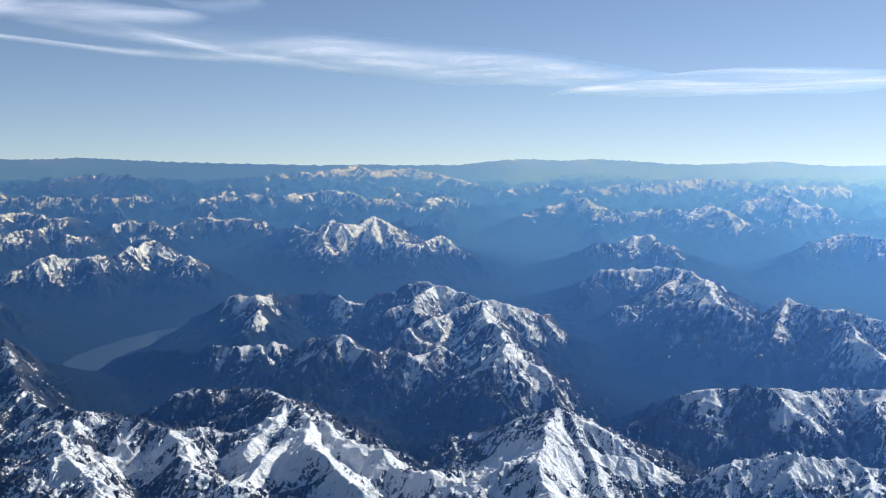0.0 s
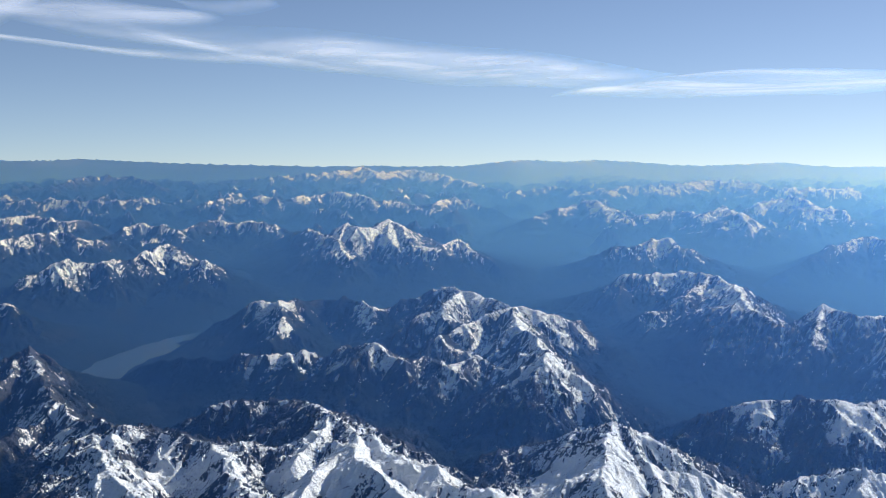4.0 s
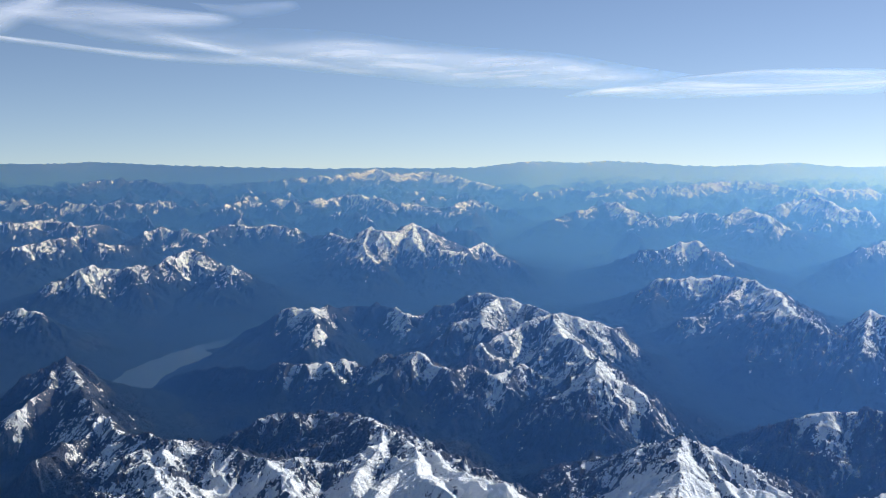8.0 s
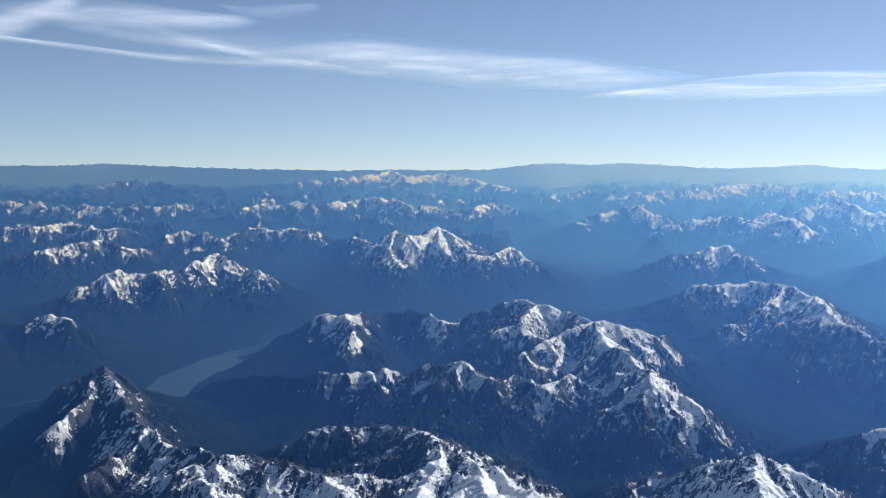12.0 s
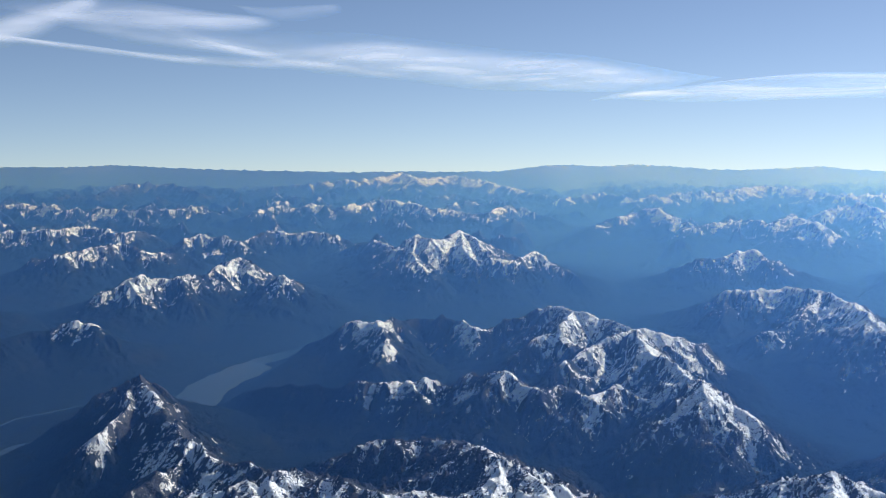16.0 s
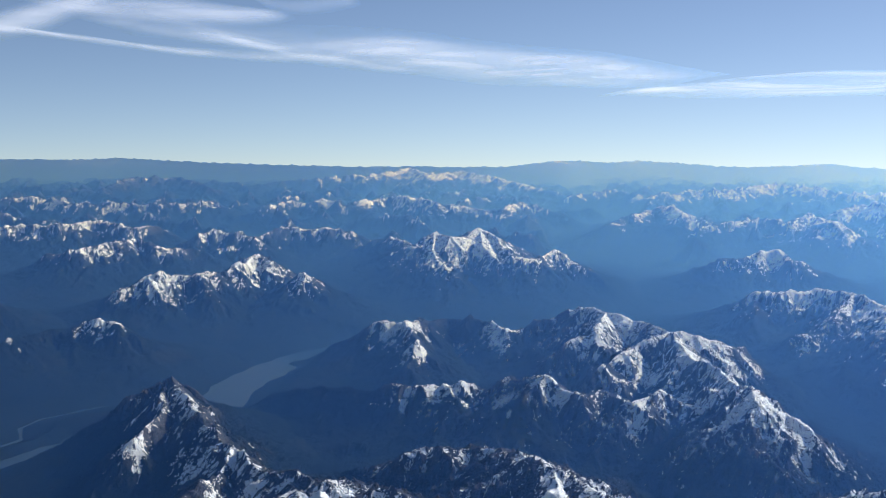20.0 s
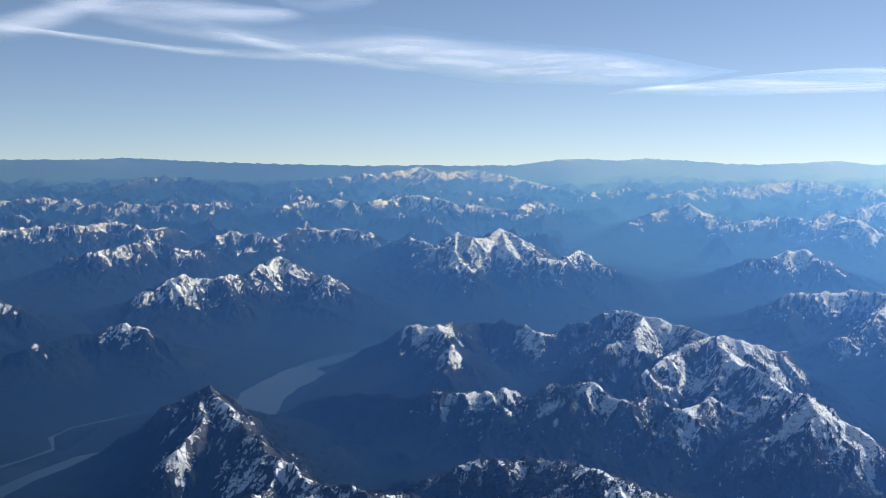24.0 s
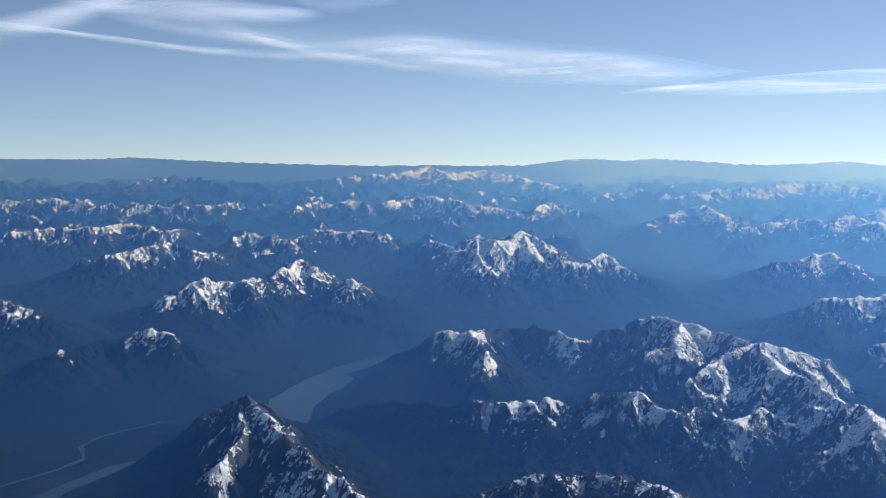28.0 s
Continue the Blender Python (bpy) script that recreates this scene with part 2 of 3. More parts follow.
mountain("snow-topped ridge above shaded forest slopes", 0.75,
         [(136, 638, 48), (143, 621, 62), (156, 618, 71), (167, 617, 75), (188, 618, 75), (205, 604, 79), (222, 601, 77), (245, 608, 77), (273, 602, 79), (299, 603, 80), (328, 605, 76)],
         [(205, 604, 79), (207, 584, 74), (216, 576, 68), (234, 586, 58)],
         [(273, 602, 79), (258, 581, 72), (259, 567, 66)],
         [(167, 617, 75), (162, 624, 62)])
mountain("snow-streaked rocky summit in blue haze", 0.72,
         [(204, 849, 26), (243, 848, 44), (272, 884, 54), (295, 910, 67), (316, 907, 81), (331, 869, 77), (354, 870, 77), (378, 841, 74), (407, 828, 72)],
         [(340, 835, 75), (331, 771, 70), (340, 741, 64)],
         [(316, 907, 81), (285, 847, 62), (263, 819, 44)])
mountain("rounded forested dome mountain with snow-dusted top", 0.58,
         [(127, 1189, 22), (167, 1198, 50), (188, 1192, 61), (220, 1181, 63), (255, 1189, 67), (278, 1147, 69), (285, 1083, 71), (268, 996, 73), (259, 921, 71), (277, 894, 66)],
         [(278, 1147, 69), (225, 1057, 58), (181, 1040, 44)],
         [(188, 1192, 61), (169, 1127, 44)])
mountain("twin snow summits rising from dark forest", 0.68,
         [(-289, 1588, 32), (-245, 1586, 50), (-198, 1537, 65), (-175, 1585, 80), (-151, 1508, 82), (-127, 1528, 78), (-110, 1601, 88), (-85, 1530, 78), (-67, 1437, 66), (-35, 1439, 62), (1, 1510, 64), (18, 1465, 57), (50, 1429, 40), (88, 1446, 20)],
         [(-175, 1585, 80), (-178, 1465, 66), (-155, 1396, 52), (-147, 1366, 34)],
         [(-110, 1601, 88), (-106, 1483, 72), (-83, 1424, 56)],
         [(-198, 1537, 65), (-256, 1705, 58), (-293, 1701, 48)])
mountain("long ragged crest with patchy snow", 0.66,
         [(-566, 1257, 30), (-535, 1242, 50), (-517, 1269, 63), (-485, 1290, 62), (-457, 1289, 60), (-433, 1322, 63), (-414, 1363, 66), (-412, 1410, 71), (-385, 1369, 63), (-371, 1368, 48), (-351, 1363, 30)],
         [(-457, 1289, 60), (-440, 1255, 48)],
         [(-517, 1269, 63), (-492, 1234, 48)])
mountain("small rounded knob with a dusting of snow", 0.62,
         [(-372, 1318, 34), (-359, 1311, 46), (-334, 1305, 60), (-317, 1316, 49), (-292, 1312, 28)])
mountain("rocky knob with steep snow-veined face", 0.68,
         [(-565, 1083, 26), (-525, 1065, 36), (-520, 1069, 47), (-509, 1070, 48), (-479, 1060, 46), (-468, 1060, 36), (-449, 1089, 22)],
         [(-509, 1070, 48), (-507, 1056, 32)])
mountain("low forested shoulder with snow flecks", 0.55,
         [(-605, 1012, 26), (-576, 1007, 37), (-561, 1036, 41), (-540, 1068, 38), (-524, 1096, 34)])
mountain("low forested shoulder with snow flecks", 0.55,
         [(-706, 1165, 57), (-703, 1187, 56), (-676, 1167, 55), (-655, 1159, 48), (-642, 1169, 32)])
mountain("small triangular peak with snowy face", 0.6,
         [(208, 1517, 44), (235, 1477, 62), (265, 1486, 65), (306, 1496, 72), (315, 1450, 58), (348, 1465, 36)])
mountain("long forest ridge climbing to snowy tops", 0.5,
         [(54, 1955, 14), (127, 2034, 36), (215, 2138, 56), (270, 2224, 63), (308, 2201, 70), (311, 2039, 61), (368, 2020, 52)])
mountain("sawtooth row of snowy tops", 0.62,
         [(316, 1956, 56), (381, 1985, 61), (453, 2049, 63), (466, 1927, 66), (545, 2043, 73), (519, 1839, 76), (526, 1801, 60)])
mountain("sawtooth row of snowy tops", 0.62,
         [(644, 2150, 70), (713, 2226, 81), (722, 2136, 88), (726, 2050, 79), (778, 2030, 70)])
mountain("high dark wall with snow ribs, deep in haze", 0.6,
         [(405, 1378, 16), (492, 1454, 40), (565, 1522, 59), (636, 1572, 67), (669, 1508, 66), (743, 1534, 68)])
mountain("row of pointed snow fangs", 0.62,
         [(-407, 2362, 52), (-365, 2336, 62), (-300, 2408, 67), (-238, 2373, 71), (-181, 2244, 66), (-120, 2249, 62), (-47, 2217, 60), (9, 2367, 63), (52, 2328, 56), (93, 2277, 44)])
mountain("low bench with a flat snow cap", 0.6,
         [(-557, 2266, 56), (-528, 2383, 58), (-448, 2379, 61), (-383, 2328, 60), (-341, 2296, 50)])
mountain("pale blue range with one tall white summit", 0.5,
         [(-750, 2897, 32), (-727, 3192, 48), (-626, 3335, 58), (-485, 3399, 66), (-391, 3396, 70), (-304, 3581, 83), (-237, 3299, 75), (-129, 3479, 78), (-21, 3225, 72), (55, 2973, 64), (141, 2839, 52)])
mountain("dark blue range with one snow streak", 0.5,
         [(-1152, 2773, 52), (-1101, 2804, 56), (-1120, 3098, 71), (-1043, 3128, 71), (-963, 3087, 68), (-815, 2840, 55), (-740, 2842, 36)])
mountain("row of snow-capped benches", 0.6,
         [(-1227, 2303, 62), (-1147, 2354, 63), (-1072, 2360, 65), (-975, 2281, 61), (-904, 2292, 60), (-793, 2262, 60), (-696, 2347, 62)])
mountain("row of snow-capped benches", 0.6,
         [(-945, 1774, 62), (-895, 1792, 60), (-835, 1792, 64), (-774, 1841, 65), (-697, 1793, 60), (-672, 1840, 55)])
mountain("cluster of small white teeth", 0.62,
         [(-575, 1710, 54), (-550, 1741, 61), (-503, 1724, 62), (-474, 1711, 54)])
mountain("cluster of small white teeth", 0.62,
         [(-475, 1744, 54), (-437, 1824, 59), (-382, 1797, 60), (-344, 1807, 64), (-309, 1799, 48)])
mountain("cluster of small white teeth", 0.62,
         [(-737, 1515, 50), (-684, 1508, 61), (-656, 1546, 63), (-630, 1594, 64), (-588, 1572, 58), (-539, 1612, 46)])
mountain("jagged snowy crest pale in haze", 0.55,
         [(365, 2691, 60), (503, 2784, 68), (623, 2836, 70), (770, 2964, 76), (844, 2895, 74), (877, 2724, 68), (958, 2702, 70), (1081, 2715, 70)])
mountain("jagged snowy crest pale in haze", 0.55,
         [(161, 2722, 54), (286, 2869, 60), (340, 2718, 58)])
mountain("low blue range fading into haze", 0.4,
         [(77, 4259, 66), (294, 4597, 80), (429, 4669, 81), (539, 4532, 78), (699, 4772, 82), (834, 4634, 79), (955, 4497, 74), (1110, 4429, 70), (1355, 4586, 74), (1590, 4824, 79), (1652, 4572, 72), (1804, 4527, 70), (2246, 4758, 72)])
mountain("low blue range fading into haze", 0.4,
         [(-2374, 4516, 76), (-2066, 4506, 77), (-1833, 4424, 76), (-1642, 4592, 80), (-1312, 4328, 75), (-1048, 4224, 71), (-800, 4146, 69), (-566, 4105, 66), (-341, 4145, 67), (-111, 4156, 67), (77, 4259, 66)])

# ---- shaping the ground ----


def smooth(lo, hi, v):
    t = np.clip((v - lo) / (hi - lo), 0, 1)
    return t * t * (3 - 2 * t)


def lattice(ix, iy, seed):
    h = (ix.astype(np.int64) * 374761393 + iy.astype(np.int64) * 668265263 + seed * 982451653) & 0xFFFFFFFF
    h = ((h ^ (h >> 13)) * 1274126177) & 0xFFFFFFFF
    return ((h ^ (h >> 16)) & 0xFFFF).astype(np.float32) * np.float32(2 * math.pi / 65536)


def perlin(x, y, seed):
    """Gradient noise, about -0.7 to 0.7."""
    ix, iy = np.floor(x), np.floor(y)
    fx, fy = (x - ix).astype(np.float32), (y - iy).astype(np.float32)
    u, v = fx * fx * fx * (fx * (fx * 6 - 15) + 10), fy * fy * fy * (fy * (fy * 6 - 15) + 10)

    def corner(a, b):
        g = lattice(ix + a, iy + b, seed)
        return np.cos(g) * (fx - a) + np.sin(g) * (fy - b)

    low = corner(0, 0) * (1 - u) + corner(1, 0) * u
    high = corner(0, 1) * (1 - u) + corner(1, 1) * u
    return low * (1 - v) + high * v


def seen_at(size, y):
    """Detail much finer than the mesh at that distance fades out."""
    return smooth(1.0, 2.8, size / (2e-5 * np.abs(y) ** 1.5 + 0.0009 * np.abs(y) + 0.1))


def fbm(x, y, size, octaves, seed):
    total, amp = 0, 1.0
    for k in range(octaves):
        total = total + amp * seen_at(size, y) * perlin(x / size + 17.3 * k, y / size - 9.1 * k, seed + k)
        size, amp = size * 0.5, amp * 0.5
    return total


def ridged(x, y, size, octaves, seed, keep=0.5):
    """Sharp crests and rounded hollows, 0 to about 1."""
    total, amp, norm, last = 0, 1.0, 0, 1.0
    for k in range(octaves):
        r = (1 - np.abs(perlin(x / size + 5.7 * k, y / size + 3.3 * k, seed + k)) * 1.6) ** 2
        total, norm, last = total + amp * (0.35 + (r * last - 0.35) * seen_at(size, y)), norm + amp, np.clip(r * 1.2, 0, 1)
        size, amp = size * 0.5, amp * keep
    return total / norm


LAKE_LINE = [(-353, 940), (-353, 995), (-342, 1037), (-329, 1074)]
LAKE_ARM = [(-336, 1082), (-315, 1118), (-294, 1147), (-263, 1178)]
POND_LINE = [(-490, 742), (-477, 785), (-457, 819), (-441, 836)]
RIVER_LINE = [(-438, 949), (-471, 916), (-492, 895), (-499, 870), (-486, 842), (-498, 818), (-524, 784), (-556, 754)]


def along(px, py, line, width):
    """Distance outside a band of that half width about a line."""
    best = np.full(px.shape, 1e9, np.float32)
    for (ax, ay), (bx, by) in zip(line, line[1:]):
        dx, dy = bx - ax, by - ay
        t = np.clip(((px - ax) * dx + (py - ay) * dy) / (dx * dx + dy * dy), 0, 1)
        best = np.minimum(best, np.hypot(px - ax - t * dx, py - ay - t * dy))
    return best - width


# lasting snowfields: x, y, half width, half depth
FAR_FIELDS = [(-226, 2173, 42, 18), (-399, 2263, 45, 16), (-511, 1679, 32, 12), (-346, 1719, 34, 12), (299, 2119, 30, 18), (666, 1983, 34, 20), (482, 1729, 26, 16), (-318, 3282, 50, 40), (-1045, 2297, 45, 18), (-926, 2535, 50, 20), (-875, 1646, 36, 18), (13, 1503, 12, 6), (-682, 1503, 26, 10)]
FAR_FIELDS += [(-630, 1520, 20, 10), (-580, 1574, 16, 8), (-863, 1765, 26, 9), (-807, 1821, 26, 10), (-893, 2262, 40, 14), (-767, 2218, 40, 14), (-1087, 2643, 34, 16), (220, 1461, 16, 9), (223, 2008, 24, 12), (449, 1854, 22, 14), (193, 2738, 30, 18), (606, 2769, 44, 20), (793, 2787, 44, 20), (-74, 3253, 50, 26)]
SLOPE_FIELDS = [(0, 979, 13, 32), (-28, 922, 17, 4), (-36, 909, 12, 5), (-14, 882, 19, 7), (10, 908, 14, 4), (-24, 858, 14, 4), (11, 862, 20, 52), (64, 915, 15, 6), (46, 923, 10, 30), (42, 870, 9, 33), (47, 811, 7, 40), (81, 886, 9, 30), (45, 714, 5, 13), (47, 694, 9, 12), (65, 695, 15, 38), (29, 699, 15, 11), (25, 761, 19, 18), (3, 776, 3, 29), (21, 808, 11, 20), (-19, 765, 10, 30), (-203, 1033, 25, 30), (-175, 962, 7, 12), (-190, 956, 13, 20), (-141, 1024, 4, 21)]
RIDGE_FIELDS = [(-140, 799, 6, 13), (-83, 792, 12, 4), (-69, 783, 11, 4), (-106, 768, 4, 14), (-158, 772, 3, 13), (-185, 815, 4, 9), (-141, 633, 14, 6), (-96, 600, 10, 30), (-345, 684, 10, 13), (-364, 751, 14, 6), (-313, 671, 11, 17), (-277, 607, 15, 6), (-318, 715, 12, 14), (-332, 748, 8, 14), (-304, 694, 6, 13), (-263, 627, 9, 4), (-238, 591, 10, 4), (-277, 632, 14, 21), (-241, 571, 10, 13), (-210, 562, 9, 9), (-105, 1039, 16, 34), (-153, 822, 22, 30), (-109, 793, 11, 8), (-25, 743, 6, 5)]
SUMMIT_FIELDS = [(-159, 1497, 26, 21), (-160, 1418, 23, 48), (-106, 1485, 18, 68), (-44, 1431, 12, 31), (4, 1491, 20, 33), (-510, 1269, 33, 58), (-526, 1533, 35, 44), (-412, 1355, 38, 35), (-332, 1302, 13, 30), (-493, 1058, 23, 43), (265, 1076, 23, 26), (263, 994, 11, 38), (191, 1038, 18, 29), (184, 1190, 25, 4), (240, 1186, 34, 30), (289, 1483, 33, 42), (-568, 1012, 17, 4), (-666, 1156, 16, 17), (208, 582, 14, 8), (217, 599, 13, 30), (166, 612, 11, 30), (259, 598, 9, 12), (328, 765, 17, 33), (316, 899, 13, 6)]
NEAR_FIELDS = [(-88, 496, 22, 13), (-106, 524, 17, 8), (-68, 524, 16, 24), (-42, 508, 12, 21), (-11, 471, 17, 5), (-168, 530, 23, 17), (-187, 492, 13, 11), (60, 505, 7, 17), (61, 481, 12, 13), (89, 494, 15, 6), (29, 497, 12, 25), (169, 474, 12, 7), (194, 474, 12, 5), (-255, 592, 15, 22), (-179, 554, 10, 7), (-48, 453, 11, 8), (116, 497, 12, 4), (120, 610, 11, 33)]
NEAR_FIELDS += [(-356, 713, 13, 7), (-313, 683, 14, 11), (-293, 666, 12, 10), (-303, 655, 16, 14), (-284, 636, 12, 12)]


# crests that the wind keeps bare: x, y, half width, half depth
BARE_CRESTS = [(-355, 792, 22, 20), (-336, 752, 8, 26), (-312, 712, 7, 18), (-286, 664, 7, 14), (-112, 618, 22, 16), (-136, 640, 16, 10), (-98, 594, 22, 16), (-400, 778, 25, 20), (-218, 838, 20, 14), (-140, 1075, 30, 20)]


def snowfields(px, py, places):
    """How surely each place lies in one of some patches, 0 to 1."""
    field = np.zeros(len(px), np.float32)
    wx, wy = px + 5 * fbm(px, py, 16, 3, 421), py + 7 * fbm(px, py, 16, 3, 431)
    for x, y, wide, deep in places:
        m = (np.abs(px - x) < 2.5 * wide) & (np.abs(py - y) < 2.5 * deep)
        field[m] = np.maximum(field[m], np.exp(-1.2 * (((wx[m] - x) / wide) ** 2 + ((wy[m] - y) / deep) ** 2)))
    return field


def tilt(h, px, py):
    """The ground's slope along x and along y."""
    h2, x2, y2 = (a.reshape(ROWS, COLS) for a in (h, px, py))
    sx = np.gradient(h2, axis=1) / np.gradient(x2, axis=1)
    step = np.gradient(y2, axis=0)
    sy = (np.gradient(h2, axis=0) - sx * np.gradient(x2, axis=0)) / step
    return sx.ravel().astype(np.float32), sy.ravel().astype(np.float32)


def furrows(x, y, ax, ay, seed):
    """Waves across the way (ax, ay), one to a unit, their phase drifting from place to place: cosine and sine."""
    x, y = x / 1.5, y / 1.5
    ix, iy = np.floor(x), np.floor(y)
    fx, fy = (x - ix).astype(np.float32), (y - iy).astype(np.float32)
    c, s = np.zeros(len(x), np.float32), np.zeros(len(x), np.float32)
    for a in (-1, 0, 1):
        for b in (-1, 0, 1):
            g = lattice(ix + a, iy + b, seed)
            dx, dy = fx - a - 0.5 - 0.32 * np.cos(g), fy - b - 0.5 - 0.32 * np.sin(g)
            w = np.exp(-2.6 * (dx * dx + dy * dy))
            turn = (dx * ax + dy * ay) * np.float32(1.5 * 2 * math.pi)
            c += w * np.cos(turn)
            s += w * np.sin(turn)
    size = np.sqrt(c * c + s * s) + 0.08
    return c / size, s / size


def gullies(px, py, high, keep):
    """What the gullies take from each place and the ribs between them keep, and how deep in a gully each place lies."""
    sx, sy = tilt(high, px, py)
    cut, groove = np.zeros(len(px), np.float32), np.zeros(len(px), np.float32)
    far = smooth(1300, 2600, py)
    size, deep, share = 30.0, 2.7, 0.5
    for k in range(6):
        wide = size * (1 + 0.9 * far) if k < 2 else size
        steep = np.hypot(sx, sy) + 1e-4
        ax, ay = -sy / steep, sx / steep
        c, s = furrows(px / wide, py / wide, ax, ay, 511 + k)
        amount = (keep * seen_at(size * 1.5, py) * smooth(0.1, 0.55, steep)).astype(np.float32)
        here = deep * (wide / size) * amount * (1 - 0.55 * far)
        cut += c * here
        groove -= share * c * amount
        sx, sy = sx - s * ax * here * (2 * math.pi) / wide, sy - s * ay * here * (2 * math.pi) / wide
        size, deep, share = size * 0.53, deep * 0.53, (0.5, 0.55, 0.5, 0.4, 0.3)[min(k, 4)]
    return cut, groove


def ground_height(px, py):
    """Height over the lake and the range that owns each place."""
    far = smooth(1300, 2600, py)
    wx = px + 5 * fbm(px, py, 38, 4, 11) + 5 * far * fbm(px, py, 120, 3, 15)
    wy = py + 5 * fbm(px, py, 38, 4, 31) + 5 * far * fbm(px, py, 120, 3, 35)
    high = np.zeros(px.shape, np.float32)
    owner = np.full(px.shape, -1, np.int16)
    off = np.full(px.shape, 300.0, np.float32)
    for number, (label, slope, crests) in enumerate(RANGES):
        slope = slope * (1.0 if crests[0][0][1] < 650 else 1.25 if crests[0][0][1] < 1400 else 1.1)
        for crest in crests:
            for (ax, ay, ah), (bx, by, bh) in zip(crest, crest[1:]):
                reach = 3.2 * max(ah, bh) / slope
                m = (wx > min(ax, bx) - reach) & (wx < max(ax, bx) + reach) & (wy > min(ay, by) - reach) & (wy < max(ay, by) + reach)
                if not m.any():
                    continue
                x, y = wx[m], wy[m]
                dx, dy = bx - ax, by - ay
                t = np.clip(((x - ax) * dx + (y - ay) * dy) / (dx * dx + dy * dy + 1e-9), 0, 1)
                d = np.hypot(x - ax - t * dx, y - ay - t * dy)
                top = ah + t * (bh - ah)
                h = top * np.exp(-d * slope / top)
                better = h > high[m]
                idx = np.flatnonzero(m)[better]
                high[idx] = h[better]
                owner[idx] = number
                off[idx] = d[better]
    # minor hills between the ranges, then broad spurs
    hills = ridged(px, py, 300, 5, 71) ** 1.4 * (22 + 38 * far) * (1 - 0.5 * smooth(3400, 4300, py))
    glen = smooth(60, 150, np.abs(px - 0.07 * py))                     # the long valley between the far ranges stays open
    tops = ridged(px, py, 230, 4, 611, 0.45) ** 1.3 * 74 * smooth(1500, 1900, py) * (1 - smooth(3300, 3900, py) * (1 - 0.8 * smooth(0, 400, px))) * glen
    hills = np.maximum(hills, tops)
    owner = np.where(high + 4 < hills - 12, -1, owner)
    high = np.maximum(high, hills - 12)
    lift = np.clip(high / 60, 0, 1.2)
    crest_keep = 1 - 0.55 * smooth(50, 75, high) * (1 - far)
    rib = ridged(px, py, 46, 4, 91, 0.5) - 0.42
    high = high + lift * crest_keep * rib * (11 + 4 * far) * (1 - 0.65 * smooth(3300, 4100, py))
    # running water and ice have cut gullies down every slope, and side gullies into those
    keep = np.clip(lift, 0, 1) * (1 - 0.93 * smooth(3300, 4100, py)) * (0.35 + 0.65 * smooth(0, 9, off)) * (1 - 0.3 * (1 - smooth(520, 680, py)))
    field = snowfields(px, py, FAR_FIELDS + SLOPE_FIELDS + RIDGE_FIELDS + SUMMIT_FIELDS + NEAR_FIELDS)
    cut, groove = gullies(px, py, high, keep * (1 - 0.6 * field * (1 - smooth(1000, 1300, py))))
    high = high + cut
    crag = ridged(px, py, 5, 3, 131, 0.6) - 0.45
    high = high + lift * crag * 0.9
    # the lake and its river bed
    bank = 4 * fbm(px, py, 24, 3, 401)
    wet = np.minimum(along(px, py, LAKE_LINE, 21) + bank, along(px, py, LAKE_ARM, 11) + bank)
    wet = np.minimum(wet, np.minimum(along(px, py, POND_LINE, 6) + bank, along(px, py, RIVER_LINE, 0.4) + 0.5 * bank))
    shore = smooth(0, 45, wet)
    high = high * shore + (-2.5) * (1 - smooth(-6, 3, wet)) + 1.0 * smooth(-3, 8, wet)
    return high, owner, crag, groove, field


def drop(px, py):
    return (px * px + py * py) / (2 * EARTH)


COLS, ROWS = 1160, 1160
u = np.linspace(-0.48, 0.56, COLS)
v = 1.0 / np.linspace(350 ** -0.5, 4930 ** -0.5, ROWS) ** 2
gy = np.repeat(v[:, None], COLS, 1)
gx = -100 + u[None, :] * (gy + 250)
fx_, fy_ = gx.ravel().astype(np.float64), gy.ravel().astype(np.float64)
height, owner, crag, groove, field = ground_height(fx_, fy_)
gz = (height - drop(fx_, fy_)).reshape(ROWS, COLS)
place = np.stack([gx, gy, gz], -1)
across, down = np.gradient(place, axis=1), np.gradient(place, axis=0)
normal = np.cross(across, down)
normal /= np.linalg.norm(normal, axis=-1, keepdims=True)
steep = np.sqrt(np.clip(1 / np.maximum(normal[..., 2], 0.05) ** 2 - 1, 0, 9)).ravel()

patch = fbm(fx_, fy_, 42, 4, 201)
fleck = fbm(fx_, fy_, 7, 4, 221)
near = 1 - smooth(480, 660, fy_)
deep = smooth(1150, 1800, fy_)
shade_x, shade_y = tilt(height, fx_, fy_)
cool = np.clip(0.9 * shade_y - 0.3 * shade_x, -0.6, 0.8)            # slopes turned from the sun keep their snow
middle = smooth(600, 680, fy_) * (1 - smooth(1200, 1500, fy_))
bare_crest = snowfields(fx_, fy_, BARE_CRESTS)
snow = (np.minimum(height, 73) - 59 + 5 * near) / 30 + 0.6 * patch + (0.62 + 0.1 * deep - 0.15 * near + 0.2 * middle) * groove + (0.65 - 0.35 * near) * fleck + (0.6 * fbm(fx_, fy_, 22, 4, 261) + 0.26) * deep + (0.44 - 0.14 * smooth(-10, 30, fx_) - 0.28 * smooth(520, 580, fy_)) * near + 0.25 * middle
snow = snow + 0.34 * cool - 0.8 * np.clip(steep - 0.85, 0, 1.5) + (0.55 + 0.27 * middle + 0.25 * near) * field - (0.6 - 0.3 * near) * crag + 0.03 - (0.9 - 0.35 * smooth(-300, 300, fx_)) * smooth(3400, 3900, fy_) - 0.12 * smooth(2700, 3200, fy_)
